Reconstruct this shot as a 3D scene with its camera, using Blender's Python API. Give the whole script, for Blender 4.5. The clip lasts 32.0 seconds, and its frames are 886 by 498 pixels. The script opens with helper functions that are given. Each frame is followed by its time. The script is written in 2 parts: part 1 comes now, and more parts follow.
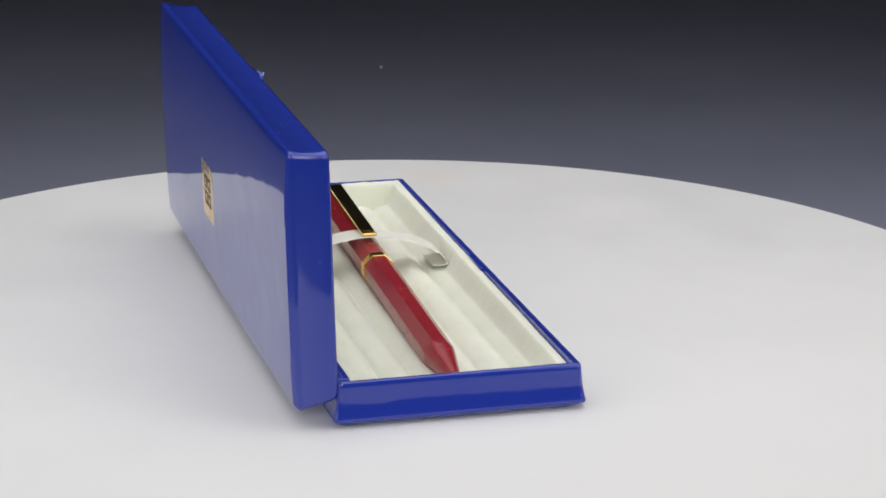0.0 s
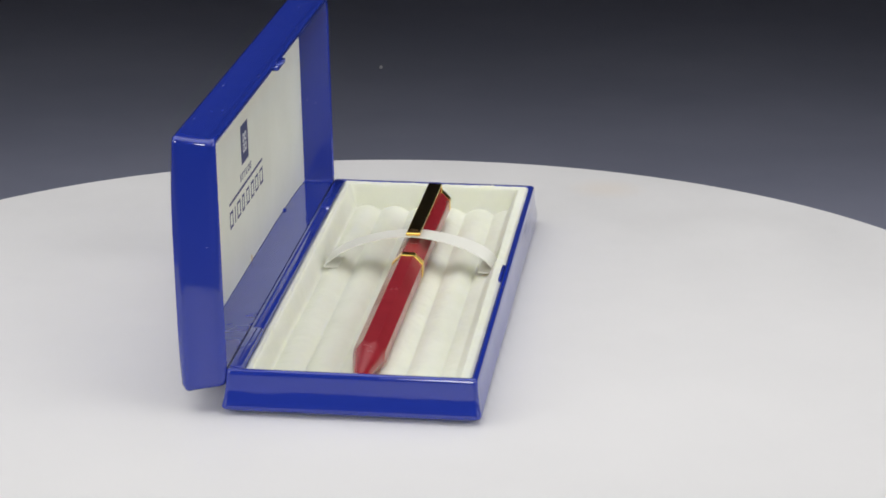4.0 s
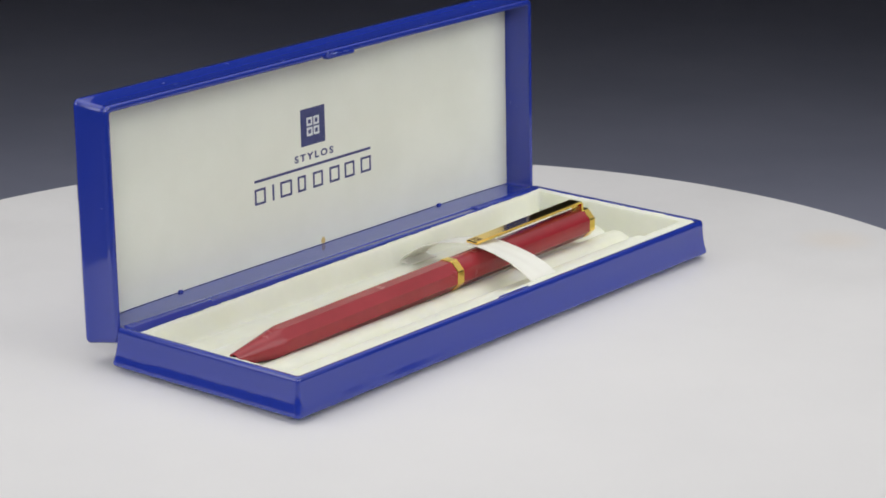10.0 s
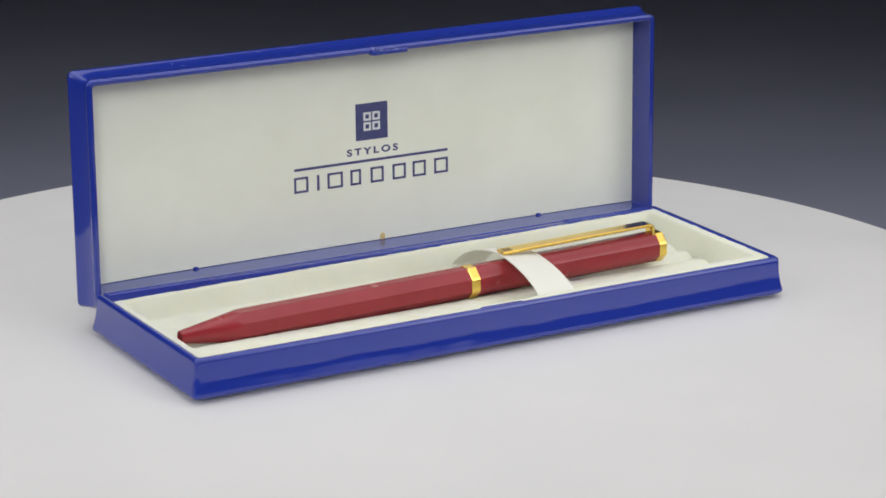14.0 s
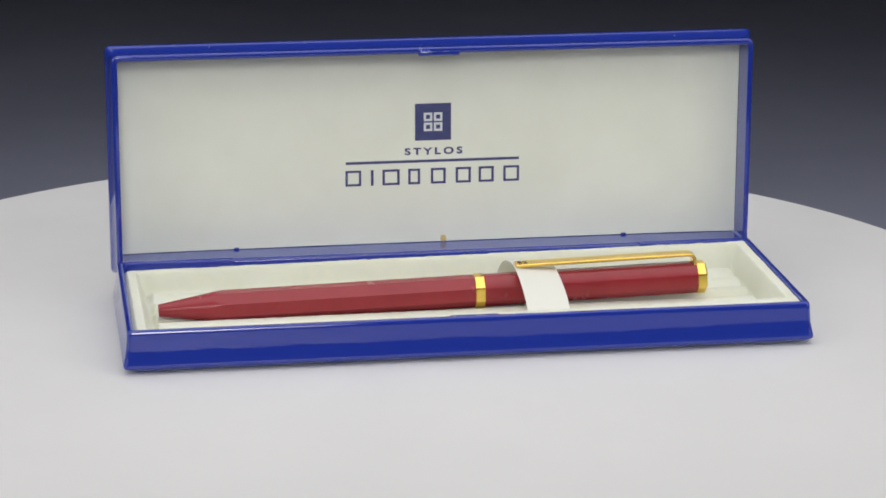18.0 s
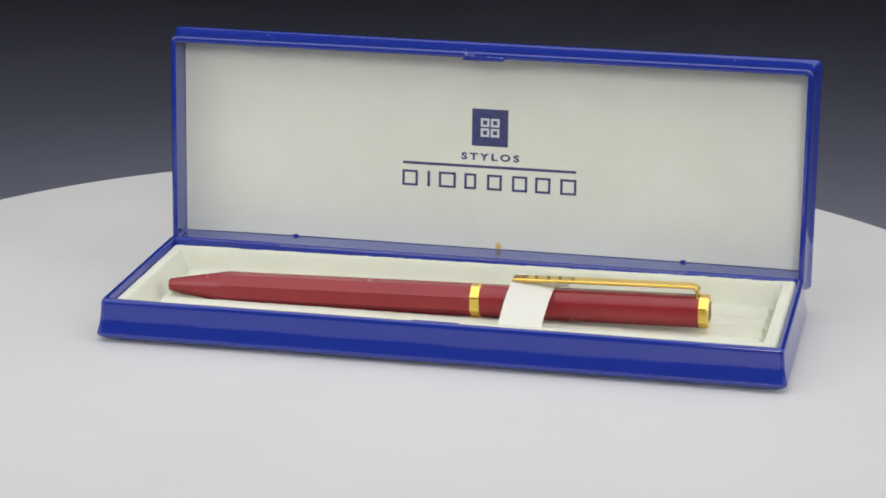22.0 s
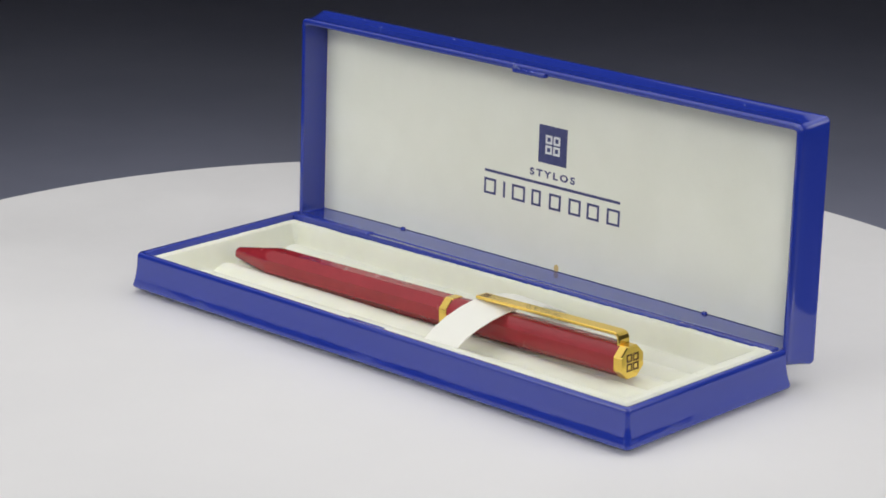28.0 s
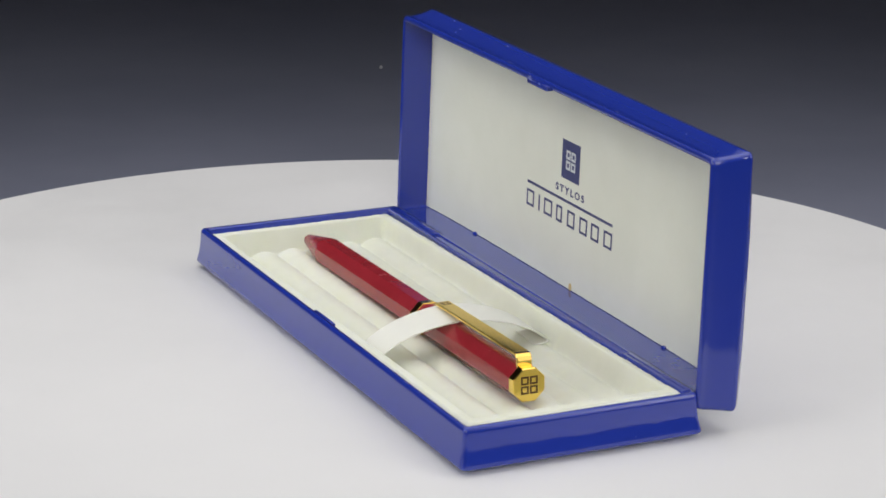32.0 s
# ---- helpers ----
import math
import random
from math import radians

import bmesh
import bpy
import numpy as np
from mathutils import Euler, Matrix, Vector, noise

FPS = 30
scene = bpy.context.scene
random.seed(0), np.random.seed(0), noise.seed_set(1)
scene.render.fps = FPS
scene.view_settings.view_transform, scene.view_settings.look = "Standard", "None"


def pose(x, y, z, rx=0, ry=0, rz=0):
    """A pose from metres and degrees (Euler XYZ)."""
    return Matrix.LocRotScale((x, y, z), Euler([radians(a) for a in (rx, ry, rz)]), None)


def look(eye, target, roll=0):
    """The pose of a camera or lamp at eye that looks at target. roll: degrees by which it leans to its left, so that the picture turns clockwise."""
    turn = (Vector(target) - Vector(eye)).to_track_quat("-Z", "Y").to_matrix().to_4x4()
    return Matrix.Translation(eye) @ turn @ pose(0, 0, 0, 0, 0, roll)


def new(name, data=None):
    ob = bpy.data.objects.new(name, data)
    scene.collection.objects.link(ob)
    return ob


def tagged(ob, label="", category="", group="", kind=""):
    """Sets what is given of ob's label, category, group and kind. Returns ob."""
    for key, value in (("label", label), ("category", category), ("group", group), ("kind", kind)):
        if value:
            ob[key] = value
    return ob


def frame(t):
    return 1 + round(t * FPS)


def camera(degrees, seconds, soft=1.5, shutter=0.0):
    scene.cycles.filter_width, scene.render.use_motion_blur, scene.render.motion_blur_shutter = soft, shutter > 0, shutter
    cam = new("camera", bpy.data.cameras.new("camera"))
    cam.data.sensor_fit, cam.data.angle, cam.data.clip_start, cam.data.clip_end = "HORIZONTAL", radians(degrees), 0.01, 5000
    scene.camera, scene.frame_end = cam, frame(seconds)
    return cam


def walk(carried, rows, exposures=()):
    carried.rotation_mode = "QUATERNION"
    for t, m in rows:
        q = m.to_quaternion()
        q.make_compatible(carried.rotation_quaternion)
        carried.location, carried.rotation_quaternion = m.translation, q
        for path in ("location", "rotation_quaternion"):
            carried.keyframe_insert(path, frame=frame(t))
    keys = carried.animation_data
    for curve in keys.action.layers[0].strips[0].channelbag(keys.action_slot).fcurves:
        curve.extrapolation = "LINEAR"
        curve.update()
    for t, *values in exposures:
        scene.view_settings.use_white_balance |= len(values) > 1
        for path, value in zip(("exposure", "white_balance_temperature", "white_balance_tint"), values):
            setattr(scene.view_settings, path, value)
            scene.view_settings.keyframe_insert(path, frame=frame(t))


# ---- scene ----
# ---- camera ----
cam = camera(18.72, 32.0, soft=1.7)
EYE = Vector((0.0, -0.64865, 0.21365))
PAN, TILT = radians(1.0692), radians(16.659)
AIM = EYE + Vector((math.sin(PAN) * math.cos(TILT), math.cos(PAN) * math.cos(TILT), -math.sin(TILT)))
VIEW = look(EYE, AIM, 0.4176)
walk(cam, [(0.0, VIEW), (32.0, VIEW)], [(0.0, 0.05), (4.0, 0.05), (8.0, 0.0), (14.0, -0.12), (20.0, -0.14), (24.0, -0.09), (28.0, -0.04), (32.0, -0.02)])

# ---- light: one gridded softbox over the turntable, unseen fills, a dim studio round it ----
world = bpy.data.worlds.new("studio")
scene.world = world
world.use_nodes = True
world.node_tree.nodes["Background"].inputs["Color"].default_value = (0.05, 0.055, 0.065, 1)


def softbox(name, eye, target, size_x, size_y, watts, spread, tint):
    lamp = bpy.data.lights.new(name, "AREA")
    lamp.shape, lamp.size, lamp.size_y = "RECTANGLE", size_x, size_y
    lamp.energy, lamp.spread, lamp.color = watts, radians(spread), tint
    ob = new(name, lamp)
    ob.matrix_basis = look(eye, target)
    return ob


# a broad light panel hangs low over the table, a weaker unseen softbox is added on either side and a fill behind the
# camera
WARM = (1.0, 0.99, 0.967)
softbox("panel_lamp", (0.0, 0.06, 0.33), (0.0, 0.06, 0.0), 1.25, 0.62, 2.0, 122, WARM)
for side in (-1, 1):
    softbox("softbox_lamp", (side * 0.63, -0.32, 0.34), (0.0, -0.04, 0.03), 1.0, 0.62, 0.58, 56, WARM)
# added fill without a seen source, brightens the lid's lining from the front
softbox("front_fill_lamp", (0.0, -0.86, 0.48), (0.0, 0.02, 0.05), 1.0, 0.42, 0.42, 24, WARM)

# ---- turning of the table ----
TURN_START, TURN_RATE = 104.084, -5.3259      # degrees, degrees per second
CASE_OFF = Matrix.Translation((0.01598, 0.00141, 0.0))
MM = 0.001


# ---- materials ----
def material(name, color, rough=0.5, metal=0.0, coat=0.0, spec=0.5):
    m = bpy.data.materials.new(name)
    m.use_nodes = True
    b = m.node_tree.nodes["Principled BSDF"]
    b.inputs["Base Color"].default_value = (*color, 1)
    b.inputs["Roughness"].default_value = rough
    b.inputs["Metallic"].default_value = metal
    b.inputs["Coat Weight"].default_value = coat
    b.inputs["Specular IOR Level"].default_value = spec
    return m


def node(m, kind, **inputs):
    n = m.node_tree.nodes.new(kind)
    for k, val in inputs.items():
        n.inputs[k.replace("_", " ")].default_value = val
    return n


def wire(m, a, b):
    m.node_tree.links.new(a, b)


def coords(m):
    return node(m, "ShaderNodeTexCoord").outputs["Object"]


def shader(m):
    return m.node_tree.nodes["Principled BSDF"]


def ramp(m, source, stops):
    r = node(m, "ShaderNodeValToRGB")
    el = r.color_ramp.elements
    while len(el) < len(stops):
        el.new(0.5)
    for e, (p, c) in zip(el, stops):
        e.position, e.color = p, (*c, 1)
    wire(m, source, r.inputs["Fac"])
    return r.outputs["Color"]


def noise_of(m, scale, detail=4.0, rough=0.55, stretch=None):
    n = node(m, "ShaderNodeTexNoise", Scale=scale, Detail=detail, Roughness=rough)
    if stretch:
        mp = node(m, "ShaderNodeMapping")
        mp.inputs["Scale"].default_value = stretch
        wire(m, coords(m), mp.inputs["Vector"])
        wire(m, mp.outputs["Vector"], n.inputs["Vector"])
    else:
        wire(m, coords(m), n.inputs["Vector"])
    return n.outputs["Fac"]


def mottled(m, a, b, scale, detail=4.0, low=0.35, high=0.65):
    """Base colour wandering between two tones."""
    wire(m, ramp(m, noise_of(m, scale, detail), [(low, a), (high, b)]), shader(m).inputs["Base Color"])


def bumped(m, sources, distance):
    prev = None
    for fac, strength, dist in sources:
        bp = node(m, "ShaderNodeBump", Strength=strength, Distance=dist * distance)
        wire(m, fac, bp.inputs["Height"])
        if prev:
            wire(m, prev, bp.inputs["Normal"])
        prev = bp.outputs["Normal"]
    wire(m, prev, shader(m).inputs["Normal"])


def roughened(m, scale, low, high, stretch=None):
    r = ramp(m, noise_of(m, scale, 5.0, 0.6, stretch), [(0.35, (low,) * 3), (0.7, (high,) * 3)])
    wire(m, r, shader(m).inputs["Roughness"])


def speckled(m, base, fleck, scale, size):
    """Tiny pale dust flecks over a plain colour."""
    v = node(m, "ShaderNodeTexVoronoi", Scale=scale, Randomness=1.0)
    wire(m, coords(m), v.inputs["Vector"])
    near = ramp(m, v.outputs["Distance"], [(size, (1, 1, 1)), (size * 1.8, (0, 0, 0))])
    patch = ramp(m, noise_of(m, 60, 3), [(0.60, (0, 0, 0)), (0.70, (1, 1, 1))])
    both = node(m, "ShaderNodeMixRGB")
    both.blend_type = "MULTIPLY"
    both.inputs["Fac"].default_value = 1
    wire(m, near, both.inputs["Color1"])
    wire(m, patch, both.inputs["Color2"])
    mix = node(m, "ShaderNodeMixRGB", Color1=(*base, 1), Color2=(*fleck, 1))
    wire(m, both.outputs["Color"], mix.inputs["Fac"])
    wire(m, mix.outputs["Color"], shader(m).inputs["Base Color"])


BLUE = material("blue_plastic", (0.016, 0.035, 0.305), 0.1, coat=0.35)
speckled(BLUE, (0.016, 0.035, 0.305), (0.35, 0.40, 0.75), 330, 0.03)
shader(BLUE).inputs["IOR"].default_value = 1.54
shader(BLUE).inputs["Coat Roughness"].default_value = 0.04
roughened(BLUE, 55, 0.04, 0.08)
bumped(BLUE, [(noise_of(BLUE, 30, 2), 0.30, 1.0), (noise_of(BLUE, 110, 2, 0.5, (0.7, 1, 1)), 0.28, 0.3), (noise_of(BLUE, 900, 3, 0.6, (0.15, 1, 1)), 0.05, 0.03)], 0.001)

# near-black blue: the shade of the hinge gap as a colour
GAP_SHADE = material("blue_gap_shade", (0.004, 0.007, 0.06), 0.5)

# blue plastic with the catch's pale glints put into its colour
GLINT_BLUE = material("glint_painted_plastic", (0.05, 0.09, 0.42), 0.3)
wire(GLINT_BLUE, ramp(GLINT_BLUE, noise_of(GLINT_BLUE, 900, 4), [(0.42, (0.02, 0.045, 0.36)), (0.58, (0.32, 0.38, 0.75))]), shader(GLINT_BLUE).inputs["Base Color"])
bumped(GLINT_BLUE, [(noise_of(GLINT_BLUE, 1100, 3), 0.6, 0.3)], 0.001)

CREAM = material("cream_flock", (0.80, 0.80, 0.70), 0.95, spec=0.1)
mottled(CREAM, (0.68, 0.695, 0.60), (0.72, 0.735, 0.645), 90, 6)
shader(CREAM).inputs["Sheen Weight"].default_value = 0.15
shader(CREAM).inputs["Subsurface Weight"].default_value = 0.3
shader(CREAM).inputs["Subsurface Radius"].default_value = (1.0, 1.0, 0.55)
shader(CREAM).inputs["Subsurface Scale"].default_value = 0.0014
bumped(CREAM, [(noise_of(CREAM, 2600, 3), 0.35, 0.12), (noise_of(CREAM, 130, 3), 0.3, 0.4)], 0.001)

SATIN = material("white_satin_ribbon", (0.92, 0.925, 0.90), 0.5, spec=0.15)
roughened(SATIN, 300, 0.4, 0.6, (1, 0.1, 0.1))
glow = node(SATIN, "ShaderNodeBsdfTranslucent", Color=(0.92, 0.91, 0.78, 1))
blend = node(SATIN, "ShaderNodeMixShader", Fac=0.28)
wire(SATIN, shader(SATIN).outputs["BSDF"], blend.inputs[1])
wire(SATIN, glow.outputs["BSDF"], blend.inputs[2])
wire(SATIN, blend.outputs["Shader"], SATIN.node_tree.nodes["Material Output"].inputs["Surface"])

PRINT = material("navy_print", (0.035, 0.045, 0.20), 0.6)
mottled(PRINT, (0.045, 0.055, 0.165), (0.06, 0.07, 0.195), 500)
PALE = material("pale_print", (0.68, 0.71, 0.74), 0.6)

RED = material("red_lacquer", (0.31, 0.012, 0.026), 0.22, coat=0.12)
shader(RED).inputs["Coat Roughness"].default_value = 0.16
mottled(RED, (0.265, 0.017, 0.026), (0.295, 0.020, 0.031), 120)
shader(RED).inputs["IOR"].default_value = 1.5
roughened(RED, 160, 0.2, 0.28)
bumped(RED, [(noise_of(RED, 220, 2), 0.05, 0.15)], 0.001)

GOLD = material("polished_gold", (1.0, 0.70, 0.17), 0.1, 1.0)
roughened(GOLD, 500, 0.08, 0.13, (0.2, 1, 1))
ENGRAVED = material("brown_engraving", (0.10, 0.05, 0.015), 0.5, 0.4)
# near-black, for the shade inside the pen's tip
HOLLOW_SHADE = material("painted_hollow", (0.012, 0.008, 0.007), 0.7)
BRASS_FOIL = material("gold_foil", (0.86, 0.62, 0.30), 0.22, 1.0)
roughened(BRASS_FOIL, 400, 0.15, 0.35)

DISC = material("white_platter", (0.69, 0.685, 0.69), 0.42, spec=0.25)
# faint peach smudge near the platter's edge
tone = ramp(DISC, noise_of(DISC, 14, 5), [(0.35, (0.672, 0.668, 0.684)), (0.65, (0.695, 0.690, 0.705))])
away = node(DISC, "ShaderNodeVectorMath")
away.operation = "DISTANCE"
away.inputs[1].default_value = (0.140, -0.0465, -0.0012)
wire(DISC, coords(DISC), away.inputs[0])
smudge = node(DISC, "ShaderNodeMapRange", From_Min=0.003, From_Max=0.013, To_Min=0.35, To_Max=0.0)
wire(DISC, away.outputs["Value"], smudge.inputs["Value"])
stained = node(DISC, "ShaderNodeMixRGB", Color2=(0.70, 0.61, 0.52, 1))
wire(DISC, smudge.outputs["Result"], stained.inputs["Fac"])
wire(DISC, tone, stained.inputs["Color1"])
wire(DISC, stained.outputs["Color"], shader(DISC).inputs["Base Color"])
roughened(DISC, 40, 0.38, 0.52)
bumped(DISC, [(noise_of(DISC, 1400, 2), 0.05, 0.05)], 0.001)

PAPER = material("charcoal_paper", (0.19, 0.20, 0.215), 1.0, spec=0.0)
mottled(PAPER, (0.213, 0.223, 0.297), (0.241, 0.251, 0.330), 7, 6)
bumped(PAPER, [(noise_of(PAPER, 700, 4), 0.2, 0.2)], 0.001)
# pale so that the unseen walls bounce light and brighten the gold's reflections
WALL = material("pale_studio_wall", (0.5, 0.5, 0.5), 0.9, spec=0.2)
mottled(WALL, (0.47, 0.475, 0.49), (0.53, 0.535, 0.55), 3, 6)
TABLE = material("pale_tabletop", (0.5, 0.48, 0.45), 0.5)
mottled(TABLE, (0.42, 0.40, 0.37), (0.52, 0.50, 0.47), 9, 6)
DUST = material("pale_lint", (0.60, 0.61, 0.64), 0.9)

LINING = material("cream_lining_board", (0.75, 0.755, 0.69), 0.55)
mottled(LINING, (0.79, 0.81, 0.72), (0.83, 0.85, 0.765), 45, 6)
roughened(LINING, 240, 0.5, 0.65)
bumped(LINING, [(noise_of(LINING, 1200, 3), 0.12, 0.05), (noise_of(LINING, 55, 3, 0.5, (0.4, 1, 1)), 0.15, 0.3)], 0.001)
SCUFF = material("scratched_plastic", (0.24, 0.29, 0.60), 0.6)
STAIN = material("amber_glue", (0.66, 0.50, 0.20), 0.4)


# ---- mesh helpers; all shapes below are given in millimetres ----
def smooth(bm, degrees=28):
    bmesh.ops.recalc_face_normals(bm, faces=bm.faces)
    for f in bm.faces:
        f.smooth = True
    limit = radians(degrees)
    for e in bm.edges:
        if len(e.link_faces) != 2 or e.calc_face_angle(0) > limit:
            e.smooth = False


def part(name, bm, mat, parent=None, label="", m=None, sharp=28):
    bmesh.ops.remove_doubles(bm, verts=bm.verts, dist=1e-4)
    smooth(bm, sharp)
    me = bpy.data.meshes.new(name)
    bmesh.ops.transform(bm, matrix=Matrix.Scale(MM, 4), verts=bm.verts)
    bm.to_mesh(me)
    bm.free()
    me.materials.append(mat)
    ob = new(name, me)
    ob.parent = parent
    if m is not None:
        ob.matrix_basis = m
    return tagged(ob, label)


def rounded(hx, hy, r, n=5):
    """Outline of a rectangle with round corners, counter-clockwise."""
    pts = []
    for cx, cy, a in ((hx - r, hy - r, 0), (-hx + r, hy - r, 90), (-hx + r, -hy + r, 180), (hx - r, -hy + r, 270)):
        for i in range(n + 1):
            b = radians(a + 90 * i / n)
            pts.append((cx + r * math.cos(b), cy + r * math.sin(b)))
    return pts


def dense(hx, hy, r, nx=40, ny=14, n=5):
    """The same outline with evenly spaced points along its sides too."""
    corners = rounded(hx, hy, r, n)
    pts = []
    for k in range(4):
        arc = corners[k * (n + 1):(k + 1) * (n + 1)]
        nxt = corners[(k + 1) * (n + 1) % len(corners)]
        pts += arc
        count = nx if k % 2 == 0 else ny
        (ax, ay), (bx, by) = arc[-1], nxt
        pts += [(ax + (bx - ax) * i / count, ay + (by - ay) * i / count) for i in range(1, count)]
    return pts


def loft(loops, close_first=True, close_last=True):
    bm = bmesh.new()
    rings = [[bm.verts.new(p) for p in loop] for loop in loops]
    for a, b in zip(rings, rings[1:]):
        for i in range(len(a)):
            j = (i + 1) % len(a)
            bm.faces.new((a[i], a[j], b[j], b[i]))
    if close_first:
        bm.faces.new(rings[0][::-1])
    if close_last:
        bm.faces.new(rings[-1])
    return bm


def block(x0, x1, y0, y1, z0, z1, bevel=0.3, segments=2):
    bm = bmesh.new()
    bmesh.ops.create_cube(bm, size=1)
    for v in bm.verts:
        v.co = ((x0 + x1) / 2 + v.co.x * (x1 - x0), (y0 + y1) / 2 + v.co.y * (y1 - y0), (z0 + z1) / 2 + v.co.z * (z1 - z0))
    if bevel:
        bmesh.ops.bevel(bm, geom=bm.edges[:], offset=bevel, segments=segments, affect="EDGES", profile=0.5)
    return bm


def square_ring(bm, cx, cy, half, stroke, z0, z1, axis):
    """A hollow square, four bars in one mesh, on the plane that axis() lays it on."""
    for x0, x1, y0, y1 in ((-half, half, half - stroke, half), (-half, half, -half, -half + stroke),
                           (-half, -half + stroke, -half + stroke, half - stroke), (half - stroke, half, -half + stroke, half - stroke)):
        lo = [bm.verts.new(axis(cx + x, cy + y, z0)) for x, y in ((x0, y0), (x1, y0), (x1, y1), (x0, y1))]
        hi = [bm.verts.new(axis(cx + x, cy + y, z1)) for x, y in ((x0, y0), (x1, y0), (x1, y1), (x0, y1))]
        bm.faces.new(hi)
        bm.faces.new(lo[::-1])
        for i in range(4):
            j = (i + 1) % 4
            bm.faces.new((lo[i], lo[j], hi[j], hi[i]))


# ---- setting ----
def studio():
    # charcoal paper: floor, sweep and rise behind the turntable
    bm = bmesh.new()
    profile = [(-215, -100), (-100, -100), (200, -100), (500, -100), (900, -100), (1250, -100)]
    for i in range(1, 13):
        a = radians(90 * i / 12)
        profile.append((1250 + 160 * math.sin(a), -100 + 160 * (1 - math.cos(a))))
    profile += [(1410, 160)]
    rows = [[bm.verts.new((x, y, z)) for x in (-1500, 0, 1500)] for y, z in profile]
    for a, b in zip(rows, rows[1:]):
        for i in range(2):
            bm.faces.new((a[i], a[i + 1], b[i + 1], b[i]))
    bmesh.ops.solidify(bm, geom=bm.faces[:], thickness=6)
    tagged(part("backdrop", bm, PAPER, sharp=40), "charcoal grey paper backdrop with a low upturned end", "backdrop", kind="structure")
    tagged(part("floor", block(-1500, 1500, -1800, 1590, -147, -107, bevel=0), TABLE), "pale tabletop under the paper backdrop", "table", kind="structure")
    # unseen walls and ceiling added to close the room round the set
    for name, box in (("wall_west", (-1560, -1508, -1860, 1700, -115, 2340)), ("wall_east", (1508, 1560, -1860, 1700, -115, 2340)),
                      ("wall_south", (-1508, 1508, -1860, -1808, -115, 2340)), ("wall_north", (-1508, 1508, 1620, 1672, -115, 2340))):
        tagged(part(name, block(*box, bevel=0), WALL), "pale grey wall closing the studio out of view", "wall", kind="structure")
    tagged(part("ceiling", block(-1560, 1560, -1860, 1700, 2344, 2394, bevel=0), WALL), "pale grey ceiling closing the studio out of view", "ceiling", kind="structure")


def make_turntable():
    table = tagged(new("turntable"), "round white display turntable on charcoal paper", "turntable")
    circle = [(math.cos(2 * math.pi * i / 160), math.sin(2 * math.pi * i / 160)) for i in range(160)]
    def ring(r, z):
        return [(r * c, r * s, z) for c, s in circle]
    part("base", loft([ring(124, -100), ring(130, -98), ring(130, -88), ring(122, -80), ring(122, -24), ring(128, -17), ring(128, -14)]), DISC, table)
    prof = [(100, -14), (164, -14), (167.6, -12.7), (168.7, -9), (168.7, -3.4), (168.1, -1.9), (166.7, -1.2)]
    return part("platter", loft([ring(r, z) for r, z in prof]), DISC, table, "white round platter")


def smoothstep(a, b, x):
    t = np.clip((x - a) / (b - a), 0, 1)
    return t * t * (3 - 2 * t)


def slope(a, b, x):
    """A straight ramp from 0 at a to 1 at b with a short rounding at both ends."""
    t = np.clip((x - a) / (b - a), 0, 1)
    return 0.6 * t + 0.4 * t * t * (3 - 2 * t)


VALLEY, PITCH = -1.9, 8.1


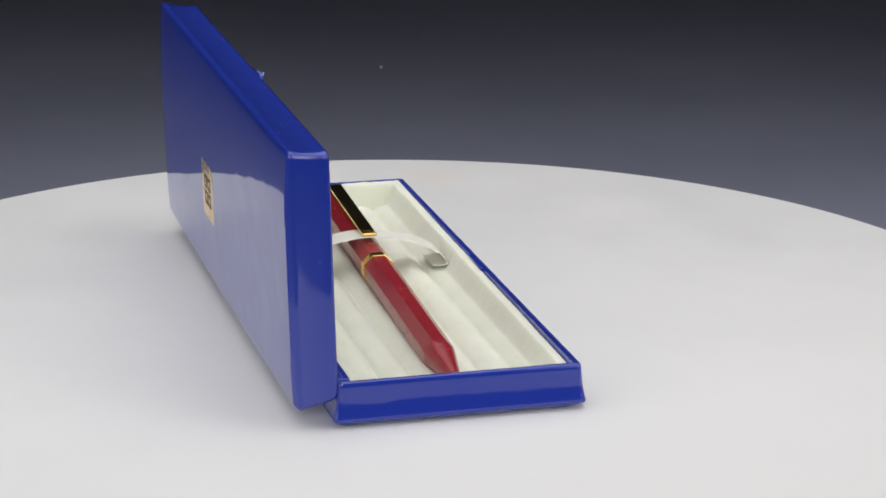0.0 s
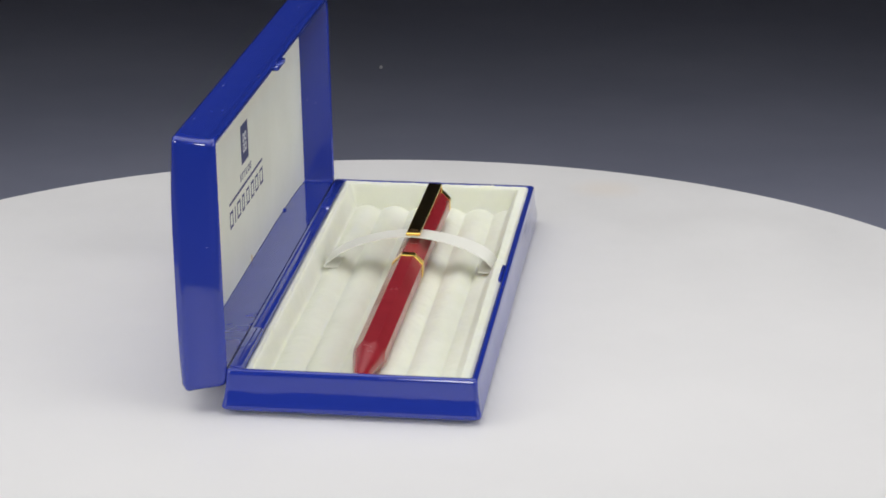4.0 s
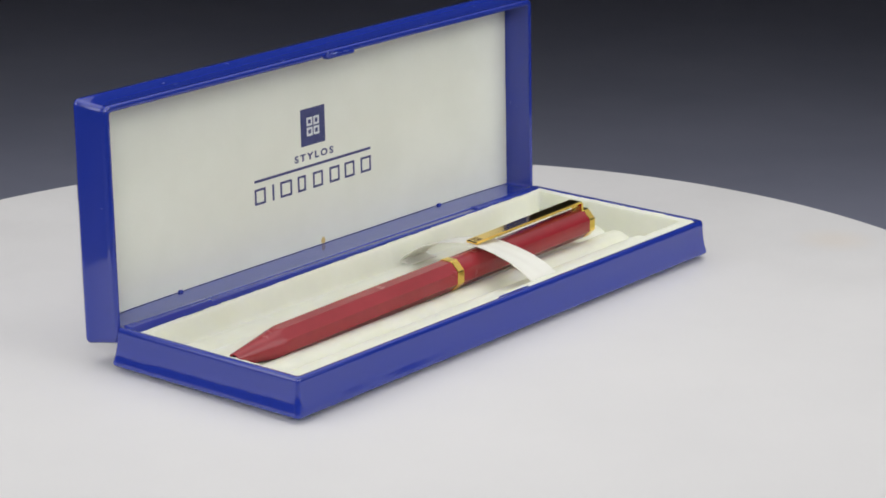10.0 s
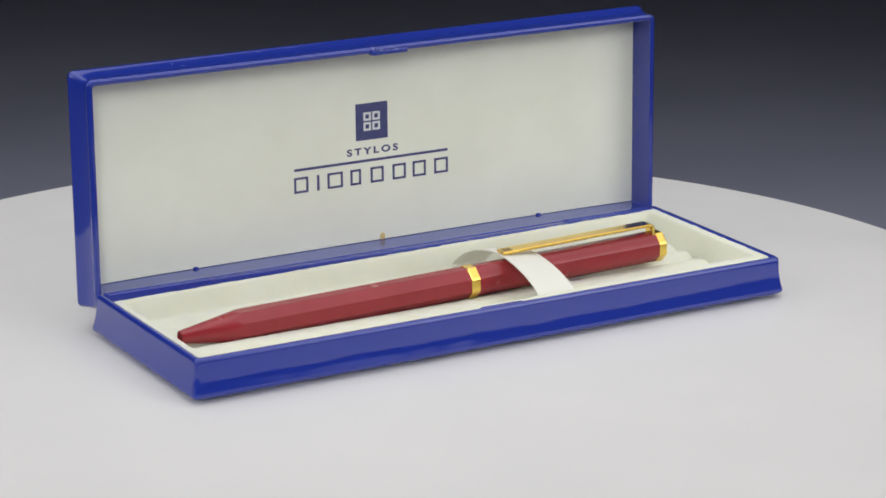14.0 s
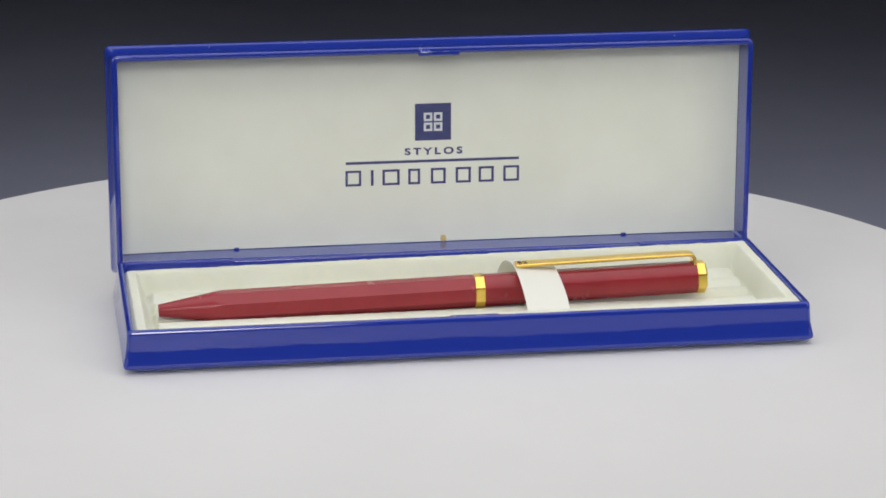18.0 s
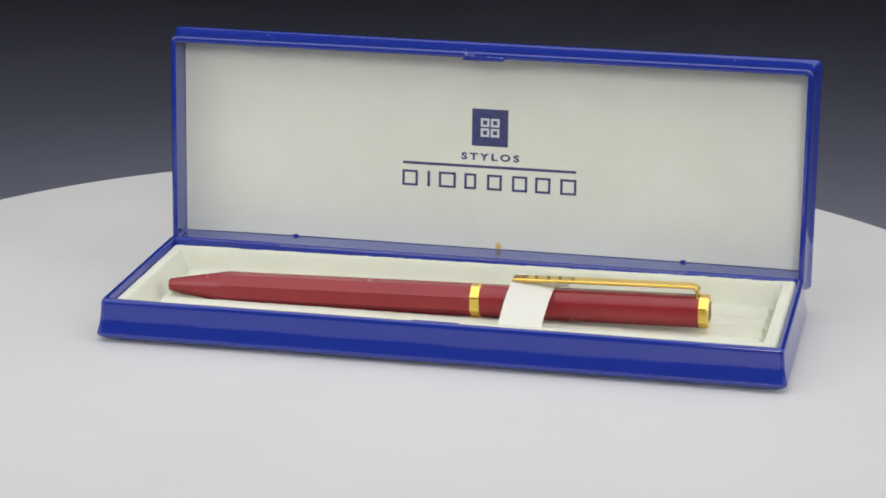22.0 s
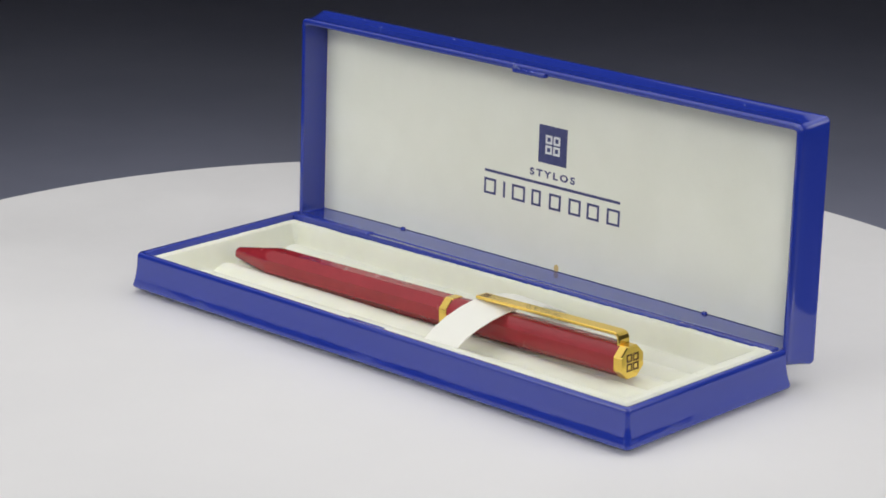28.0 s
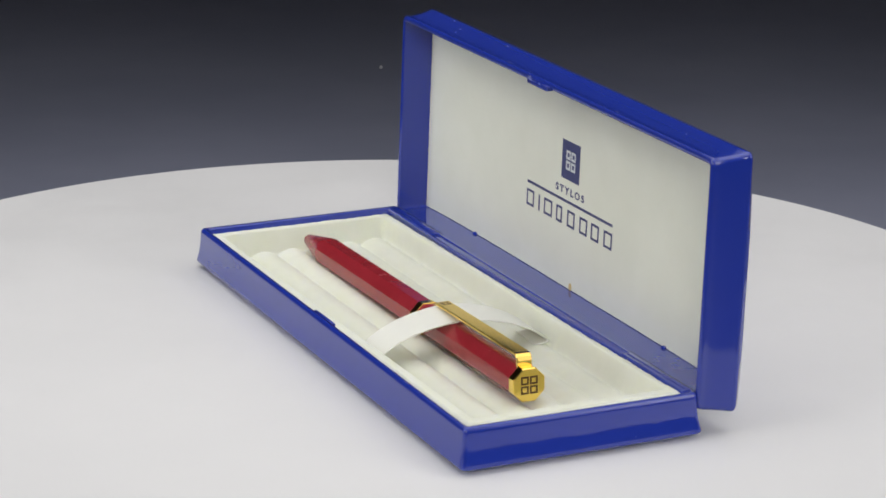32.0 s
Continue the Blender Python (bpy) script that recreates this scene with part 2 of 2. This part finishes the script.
def tray_mesh():
    """Flocked insert: a raised border round a well whose floor is fluted lengthwise."""
    xs = np.r_[np.linspace(-82.7, -74, 44), np.linspace(-73.4, 75.4, 230), np.linspace(76, 82.7, 36)]
    ys = np.linspace(-27.4, 25.68, 190)
    xs, ys = np.r_[xs[0], xs, xs[-1]], np.r_[ys[0], ys, ys[-1]]      # doubled ends carry the skirt
    X, Y = np.meshgrid(xs, ys, indexing="ij")
    inside = slope(-80.0, -77.7, X) * slope(79.7, 78.2, X) * slope(-24.8, -22.0, Y) * slope(23.6, 21.7, Y)
    u = (Y - VALLEY) / PITCH
    u = u - np.floor(u)
    flute = 1.9 * (1 - (2 * u - 1) ** 2) ** 0.8
    flute *= smoothstep(-77.2, -75.7, X) * smoothstep(78.2, 76.6, X)
    floor = 2.2 + 0.3 * X / 82.0 + flute
    rnd = np.array([[noise.noise((x * 0.09, y * 0.12, 3.0)) for y in ys] for x in xs])
    fine = np.array([[noise.noise((x * 0.45, y * 0.45, 9.0)) for y in ys] for x in xs])
    # slots into which the ribbon runs
    slot = smoothstep(11.5, 13.0, X) * smoothstep(27.5, 26.0, X) * (smoothstep(-24.8, -24.0, Y) * smoothstep(-18.6, -20.0, Y) + smoothstep(19.4, 20.4, Y) * smoothstep(23.0, 22.2, Y))
    edge = np.minimum(np.minimum(X + 82.7, 82.7 - X), np.minimum(Y + 27.4, 25.68 - Y))
    border = 9.2 + 0.75 * X / 82.0 - 0.7 * (1 - smoothstep(0, 1.0, edge)) ** 2 + 0.14 * rnd
    Z = border * (1 - inside) + (floor + 0.12 * rnd) * inside + 0.11 * fine
    # ragged flock along the rim
    Z += np.random.default_rng(4).normal(0, 0.055, Z.shape) * (1 - 0.8 * inside)
    Z = Z * (1 - slot) + np.minimum(Z, 3.4) * slot
    Z[0], Z[-1], Z[:, 0], Z[:, -1] = -0.6, -0.6, -0.6, -0.6
    n, k = Z.shape
    verts = np.stack([X, Y, Z], -1).reshape(-1, 3) * MM
    faces = [(i * k + j, (i + 1) * k + j, (i + 1) * k + j + 1, i * k + j + 1) for i in range(n - 1) for j in range(k - 1)]
    me = bpy.data.meshes.new("tray_insert")
    me.from_pydata(verts.tolist(), [], faces)
    me.polygons.foreach_set("use_smooth", [True] * len(me.polygons))
    me.materials.append(CREAM)
    return me


def ribbon_bm():
    """White elastic ribbon arched over the pen from slot to slot."""
    path = [(-19.6, 4.5), (-21.6, 4.4), (-23.2, 4.6), (-23.8, 5.1), (-23.4, 6.1), (-21.7, 7.9), (-18.7, 9.7), (-14.7, 11.3), (-10.0, 12.5), (-6.6, 13.05), (-4.4, 13.3), (-2.2, 13.4),
            (0.0, 13.35), (2.4, 13.1), (6.0, 12.5), (10.0, 11.5), (14.0, 10.05), (17.6, 8.2), (20.2, 6.3), (21.4, 5.2), (21.6, 4.75), (20.9, 4.4), (19.2, 4.3), (17.6, 4.35)]
    bm = bmesh.new()
    rows = []
    for y, z in path:
        rows.append([bm.verts.new((x, y, z + 0.05 * math.sin(x * 1.3 + y * 0.2) + 0.10 * (20 - x) * max(0, 1 - (y / 21) ** 2))) for x in np.linspace(14.5, 25.2, 9)])
    for a, b in zip(rows, rows[1:]):
        for i in range(8):
            bm.faces.new((a[i], a[i + 1], b[i + 1], b[i]))
    bmesh.ops.subdivide_edges(bm, edges=bm.edges[:], cuts=1, use_grid_fill=True, smooth=0.6)
    bmesh.ops.recalc_face_normals(bm, faces=bm.faces)
    bmesh.ops.solidify(bm, geom=bm.faces[:], thickness=0.28)
    return bm


def back_y(x, z):
    """The back of the lid swells slightly towards its middle."""
    return 11.05 - 1.15 * ((z - 22.0) / 33.5) ** 4 - 0.25 * (x / 85) ** 8


LID_POSE = pose(0, 0.0289, 0.0090, -1.85, 0, 0)


def make_case():
    case = tagged(new("pen_case"), "open glossy blue plastic pen case with cream lining, on the turntable", "case")
    spec = [(82.6, 26.9, 1.0, -1.2), (83.1, 27.4, 1.0, -1.12), (84.3, 28.6, 1.2, -0.5), (85.2, 29.5, 1.3, 0.1), (85.7, 30.0, 1.4, 0.5), (85.85, 30.15, 1.5, 0.9), (85.74, 30.04, 1.5, 1.5), (85.47, 29.78, 1.5, 2.6), (85.2, 29.52, 1.4, 4.0),
            (84.97, 29.31, 1.3, 5.6), (84.83, 29.18, 1.2, 7.2), (84.73, 29.1, 1.1, 8.6), (84.6, 28.97, 1.1, 9.4), (84.2, 28.6, 1.0, 9.8), (83.3, 27.8, 0.9, 9.75), (83.0, 27.5, 0.8, 9.4), (83.0, 27.5, 0.8, -0.7)]
    part("base_shell", loft([[(x, y, z) for x, y in rounded(hx, hy, r)] for hx, hy, r, z in spec]), BLUE, case, "glossy royal blue base shell", sharp=50)
    tray = new("tray_insert", tray_mesh())
    tray.parent = case
    tagged(tray, "cream flocked tray insert with long flutes")
    part("ribbon", ribbon_bm(), SATIN, case, "white satin holding ribbon", sharp=60)
    part("hinge_ledge", block(-82.9, 82.9, 25.7, 28.3, 7.4, 9.66, 0.25), BLUE, case)
    for side in (-1, 1):
        a, b = sorted((side * 54.0, side * 82.6))
        part("hinge_knuckle", block(a, b, 25.75, 28.62, 8.0, 10.05, 0.4, 3), BLUE, case)
        a, b = sorted((side * 54.6, side * 81.6))
        part("hinge_rib", block(a, b, 27.0, 27.5, 9.9, 10.22, 0.12), BLUE, case)
        # thin dark strip drawn where the hinge slot is only shaded
        a, b = sorted((side * 53.0, side * 83.4))
        part("hinge_gap", block(a, b, 28.72, 29.12, 9.3, 9.78, 0.1), GAP_SHADE, case, "dark strip for the shade in the hinge gap")
    part("catch_keeper", block(-6, 6, -27.5, -26.7, 8.4, 9.72, 0.2), BLUE, case)

    # lid, standing open on the hinge
    lid_spec = [  # depth, half width, bottom, top, radius: a beaded rim, hollow sides that flare to the back
        (0.0, 83.75, -1.35, 54.25, 1.2), (0.25, 84.25, -2.5, 54.75, 1.5), (0.7, 84.45, -3.3, 54.95, 1.7), (1.2, 84.42, -3.7, 54.92, 1.7), (1.6, 84.3, -3.85, 54.8, 1.6), (2.4, 84.32, -4.0, 54.82, 1.5), (4.0, 84.5, -4.15, 54.95, 1.4),
        (5.5, 84.82, -4.3, 55.2, 1.4), (7.0, 85.2, -4.45, 55.52, 1.4), (8.2, 85.6, -4.6, 55.85, 1.5), (8.8, 85.84, -4.68, 56.06, 1.5), (9.3, 85.8, -4.62, 56.0, 1.5), (9.7, 85.5, -4.3, 55.7, 1.4)]
    loops = [[(x, y, z + 26.85) for x, z in dense(83.0, 26.55, 0.8)] for y in (10.05, 0.35)]
    for y, hx, lo, hi, r in lid_spec:
        loops.append([(x, y, z + (lo + hi) / 2) for x, z in dense(hx, (hi - lo) / 2, r)])
    for inset in (0.7, 1.8, 3.5, 6, 9, 12, 15, 18, 21, 24, 27, 29):
        loops.append([(x, back_y(x, z + 25.7), z + 25.7) for x, z in dense(85.4 - inset, 29.9 - inset, max(0.05, 1.4 - inset))])
    lid = part("lid", loft(loops), BLUE, case, "glossy royal blue lid standing open", LID_POSE, sharp=50)
    bm = bmesh.new()
    rows = []
    for i in range(49):
        x = 82.9 * (i / 24 - 1)
        bow = 1.1 * abs(x / 83) ** 5
        rows.append([bm.verts.new((x, 9.7 - bow + d, z)) for d, z in ((0.34, 0.4), (0.08, 0.4), (0.0, 0.5), (0.0, 53.2), (0.08, 53.3), (0.34, 53.3))])
    for a, b in zip(rows, rows[1:]):
        for k in range(6):
            bm.faces.new((a[k], a[(k + 1) % 6], b[(k + 1) % 6], b[k]))
    bm.faces.new(rows[0])
    bm.faces.new(rows[-1][::-1])
    part("lining_panel", bm, LINING, lid, "cream printed lining board")
    part("catch", block(-5.4, 5.4, -1.0, 0.9, 52.9, 54.1, 0.3), BLUE, lid, "small blue snap catch")
    # ragged plastic shreds on the catch, glints painted pale, and a hair caught in it
    rng = random.Random(7)
    bm = bmesh.new()
    for k in range(16):
        x, y, z = rng.uniform(-5.2, 2.0), rng.uniform(-1.3, -0.4), 54.0
        dx, dy, up = rng.uniform(-0.8, 0.8), rng.uniform(-0.8, 0.3), rng.uniform(0.2, 0.9) * (1.4 if x < -2 else 0.6)
        a = [bm.verts.new(p) for p in ((x - 0.35, y, z), (x + 0.35, y + 0.1, z), (x, y + 0.3, z), (x + dx, y + dy, z + up))]
        for f in ((0, 1, 3), (1, 2, 3), (2, 0, 3), (0, 2, 1)):
            bm.faces.new([a[n] for n in f])
    part("ragged_edge", bm, GLINT_BLUE, lid, "ragged plastic shreds with pale painted glints")
    bm = bmesh.new()
    hair = [(-4.9, -0.6, 54.0), (-5.2, -0.7, 54.7), (-5.1, -0.6, 55.3), (-4.8, -0.4, 55.9)]
    rings = [[bm.verts.new((x + 0.03 * math.cos(k * 2.094), y, z + 0.03 * math.sin(k * 2.094))) for k in range(3)] for x, y, z in hair]
    for a, b in zip(rings, rings[1:]):
        for k in range(3):
            bm.faces.new((a[k], a[(k + 1) % 3], b[(k + 1) % 3], b[k]))
    part("hair", bm, DUST, lid, "pale stray hair caught on the catch")
    for x in (-52.6, 52.2):
        part("panel_peg", block(x - 0.7, x + 0.7, 8.9, 9.9, -0.3, 0.9, 0.3), BLUE, lid, "small blue retaining peg")
    bm = bmesh.new()
    bmesh.ops.create_uvsphere(bm, u_segments=14, v_segments=8, radius=1, matrix=Matrix.Translation((2.9, 9.7, 1.2)) @ Matrix.Diagonal((0.85, 0.1, 1.0, 1)))
    part("glue_spot", bm, STAIN, lid, "amber glue spot on the lining")
    # print on the lining: plain shapes, a rule and one word
    def flat(x, y, z):
        return (x, 9.7 - z, y)
    part("printed_square", block(-4.75, 4.9, 9.64, 9.72, 28.2, 38.15, 0), PRINT, lid, "navy printed square")
    bm = bmesh.new()
    for cx in (-1.27, 1.43):
        for cy in (31.85, 34.55):
            square_ring(bm, cx, cy, 1.15, 0.6, 0.07, 0.10, flat)
    part("emblem", bm, PALE, lid, "four pale hollow squares")
    part("rule", block(-23.3, 23.3, 9.64, 9.72, 22.25, 22.95, 0), PRINT, lid, "thin navy printed rule")
    # the name: hollow printed boxes and one bar
    for x0, x1 in ((-23.4, -19.2), (-16.6, -15.9), (-13.5, -8.9), (-6.6, -3.4), (-0.5, 3.5), (6.2, 10.3), (12.4, 16.5), (19.1, 23.4)):
        bm = bmesh.new()
        w = 0.64
        for a, b, lo, hi in ((x0, x0 + w, 16.35, 20.6), (x1 - w, x1, 16.35, 20.6), (x0 + w, x1 - w, 16.35, 16.95), (x0 + w, x1 - w, 20.0, 20.6)) if x1 - x0 > 1 else ((x0, x1, 16.35, 20.6),):
            bmesh.ops.create_cube(bm, size=1, matrix=Matrix.Translation(((a + b) / 2, 9.68, (lo + hi) / 2)) @ Matrix.Diagonal((b - a, 0.08, hi - lo, 1)))
        part("printed_box", bm, PRINT, lid, "navy printed outline box")
    word = bpy.data.curves.new("word", "FONT")
    word.body, word.size, word.space_character, word.offset, word.extrude = "STYLOS", 1.0, 1.45, 0.035, 0.02
    ob = new("word_source", word)
    me = bpy.data.meshes.new_from_object(ob.evaluated_get(bpy.context.evaluated_depsgraph_get()))
    bpy.data.objects.remove(ob)
    bm = bmesh.new()
    bm.from_mesh(me)
    bpy.data.meshes.remove(me)
    lo_x, hi_x = min(v.co.x for v in bm.verts), max(v.co.x for v in bm.verts)
    lo_y, hi_y = min(v.co.y for v in bm.verts), max(v.co.y for v in bm.verts)
    for v in bm.verts:
        v.co = (-7.5 + 15.5 * (v.co.x - lo_x) / (hi_x - lo_x), 9.68 - v.co.z, 24.3 + 1.95 * (v.co.y - lo_y) / (hi_y - lo_y))
    part("printed_word", bm, PRINT, lid, "the word STYLOS in small navy capitals")
    # pale scratches and flecks on the back and the top of the lid
    for x, z, long, wide, lean in ((83.0, 27.5, 5.0, 0.16, 6), (78.5, 25.5, 3.2, 0.14, 2), (74.0, 30.0, 1.6, 0.10, -3), (60.0, 31.0, 2.2, 0.10, 4), (52.0, 35.0, 1.4, 0.10, -2),
                                   (13.0, 47.0, 0.42, 0.42, 30), (4.0, 45.5, 0.36, 0.36, 10), (-38.0, 47.5, 0.35, 0.4, 45), (-46.0, 50.0, 0.5, 0.2, 40), (-52.0, 46.0, 0.5, 0.25, 70),
                                   (-58.0, 49.5, 0.8, 0.18, 80), (-63.0, 44.0, 0.9, 0.16, 15), (-70.0, 38.0, 0.5, 0.2, 35), (-40.0, 30.0, 0.35, 0.35, 20)):
        part("scuff", block(-wide / 2, wide / 2, 0, 0.03, -long / 2, long / 2, 0), SCUFF, lid, "pale scratch", pose(x * MM, (back_y(x, z) - 0.02) * MM, z * MM, math.degrees(math.atan(4 * 1.15 / 33.5 * ((z - 22.0) / 33.5) ** 3)), lean, 0))
    for x, y, long, wide, lean in ((-34.0, 7.6, 0.9, 0.2, 70), (-57.0, 3.4, 0.7, 0.18, 40), (-59.0, 5.6, 0.5, 0.3, 20), (-68.0, 8.0, 0.5, 0.25, 55), (-20.0, 1.4, 0.6, 0.2, 10), (38.0, 1.2, 0.8, 0.18, 80), (64.0, 5.0, 0.5, 0.22, 30)):
        top = 54.85 + 1.05 * (y - 0.9) / 7.1 if y > 0.9 else 54.85
        part("scuff", block(-wide / 2, wide / 2, -long / 2, long / 2, 0, 0.06, 0), SCUFF, lid, "pale scratch", pose(x * MM, y * MM, top * MM, 8.4, 0, lean))
    # gold foil badge on the back of the lid
    part("badge", block(7.3, 22.0, 11.02, 11.07, 13.0, 27.8, 0), BRASS_FOIL, lid, "gold foil badge")
    bm = bmesh.new()
    for cx in (12.4, 16.9):
        for cy in (18.3, 22.6):
            square_ring(bm, cx, cy, 1.8, 0.85, 0.0, 0.04, lambda x, y, z: (x, 11.07 + z, y))
    part("badge_emblem", bm, ENGRAVED, lid, "four brown hollow squares")
    return case


# pen: axis along x, origin under its middle
PEN_POSE = pose(-0.0055, -0.00195, 0.00757, 0, -1.58, -0.98)
FLAT = 3.85


def eight(a, flat=FLAT):
    """Distance from the axis to the side of a regular octagon with a flat on top."""
    w = math.pi / 4
    d = (a + w / 2) % w - w / 2
    return flat / math.cos(d)


def pen_ring(x, flat, limit=99.0, n=64):
    pts = []
    for i in range(n):
        a = 2 * math.pi * i / n
        r = min(eight(a, flat), limit)
        pts.append((x, r * math.cos(a), r * math.sin(a)))
    return pts


def octagon(x, flat):
    r = flat / math.cos(math.pi / 8)
    c = 0.035
    pts = []
    for i in range(8):
        a = math.pi / 8 + i * math.pi / 4
        for s in (-c, c):
            pts.append((x, r * 0.995 * math.cos(a + s), r * 0.995 * math.sin(a + s)))
    return pts


def make_pen():
    pen = tagged(new("ballpoint_pen"), "red lacquered eight-sided ballpoint pen with gold trim", "pen")
    cone = [(-70.0 + d, 1.6 + d * 2.57 / 15.6) for d in (0, 2, 4, 6, 8, 10, 11.5, 12.5, 13, 13.5, 14, 14.5, 15, 15.5, 16, 16.5)]
    loops = [pen_ring(-69.0, 1.0, 1.15), pen_ring(-70.0, 1.2, 1.25), pen_ring(-70.15, 1.4, 1.45)] + [pen_ring(x, FLAT, r) for x, r in cone] + [pen_ring(9.7, FLAT), ]
    part("lower_barrel", loft(loops, close_first=False), RED, pen, "red lacquered tapering barrel", sharp=14)
    # dark plug in the open tip, its shade put into the colour
    part("tip_hole_shade", loft([pen_ring(-69.1, 1.1, 1.1), pen_ring(-69.4, 1.1, 1.1)]), HOLLOW_SHADE, pen, "dark plug for the shade in the tip's opening")
    part("ring", loft([octagon(9.7, 3.9), octagon(9.82, 4.05), octagon(12.08, 4.05), octagon(12.2, 3.9)]), GOLD, pen, "polished gold ring", sharp=12)
    part("upper_barrel", loft([octagon(12.2, FLAT), octagon(67.2, FLAT)]), RED, pen, "red lacquered upper barrel")
    cap = part("end_cap", loft([octagon(67.2, 3.85), octagon(67.25, 3.95), octagon(69.3, 3.95), octagon(69.6, 3.7), octagon(69.62, 3.0)]), GOLD, pen, "polished gold end cap", sharp=12)
    bm = bmesh.new()
    for cy in (-1.12, 1.12):
        for cz in (-1.12, 1.12):
            square_ring(bm, cy, cz, 0.98, 0.42, 0.0, 0.03, lambda a, b, c: (69.63 + c, a, b))
    part("end_emblem", bm, ENGRAVED, cap, "four brown hollow squares")
    # clip: a flat bar bent down into the cap
    path = [(20.4, 6.2), (20.55, 6.27), (65.2, 6.42), (66.0, 6.27), (66.5, 5.8), (66.7, 5.1), (66.75, 3.3)]
    loops = []
    for i, (x, z) in enumerate(path):
        ax, az = path[max(i - 1, 0)]
        bx, bz = path[min(i + 1, len(path) - 1)]
        d = Vector((bx - ax, 0, bz - az)).normalized()
        nrm = Vector((-d.z, 0, d.x))
        if i == 0:
            nrm = nrm * 0.55
        h, w, b = 0.38, 1.85, 0.16
        loops.append([(x + nrm.x * k, y, z + nrm.z * k) for y, k in ((-w, -h + b), (-w + b, -h), (w - b, -h), (w, -h + b), (w, h - b), (w - b, h), (-w + b, h), (-w, h - b))])
    clip = part("clip", loft(loops), GOLD, pen, "polished gold clip", sharp=12)
    bm = bmesh.new()
    bmesh.ops.create_uvsphere(bm, u_segments=18, v_segments=10, radius=0.95, matrix=Matrix.Translation((23.0, 0, 5.6)))
    part("clip_ball", bm, GOLD, clip)
    bm = bmesh.new()
    for cx in (21.6, 22.9):
        for cy in (-0.65, 0.65):
            square_ring(bm, cx, cy, 0.5, 0.24, 6.64, 6.69, lambda a, b, c: (a, b, c))
    part("clip_mark", bm, ENGRAVED, clip)
    return pen


studio()
PLATTER = make_turntable()
CASE = make_case()
PEN = make_pen()
bm = bmesh.new()
bmesh.ops.create_icosphere(bm, subdivisions=1, radius=1.05, matrix=Matrix.Diagonal((1, 1, 1.2, 1)))
tagged(part("lint_speck", bm, DUST, m=Matrix.Translation((-0.0075, 0.7296, -0.0995))), "tiny pale speck of lint on charcoal paper", "lint")


def motions():
    """The platter turns at an even pace and carries the case and the pen."""
    def turn(thing, local):
        walk(thing, [(float(t), pose(0, 0, 0, 0, 0, TURN_START + TURN_RATE * t) @ local) for t in range(33)])
    turn(PLATTER, Matrix.Identity(4))
    turn(CASE, CASE_OFF)
    turn(PEN, CASE_OFF @ PEN_POSE)


motions()
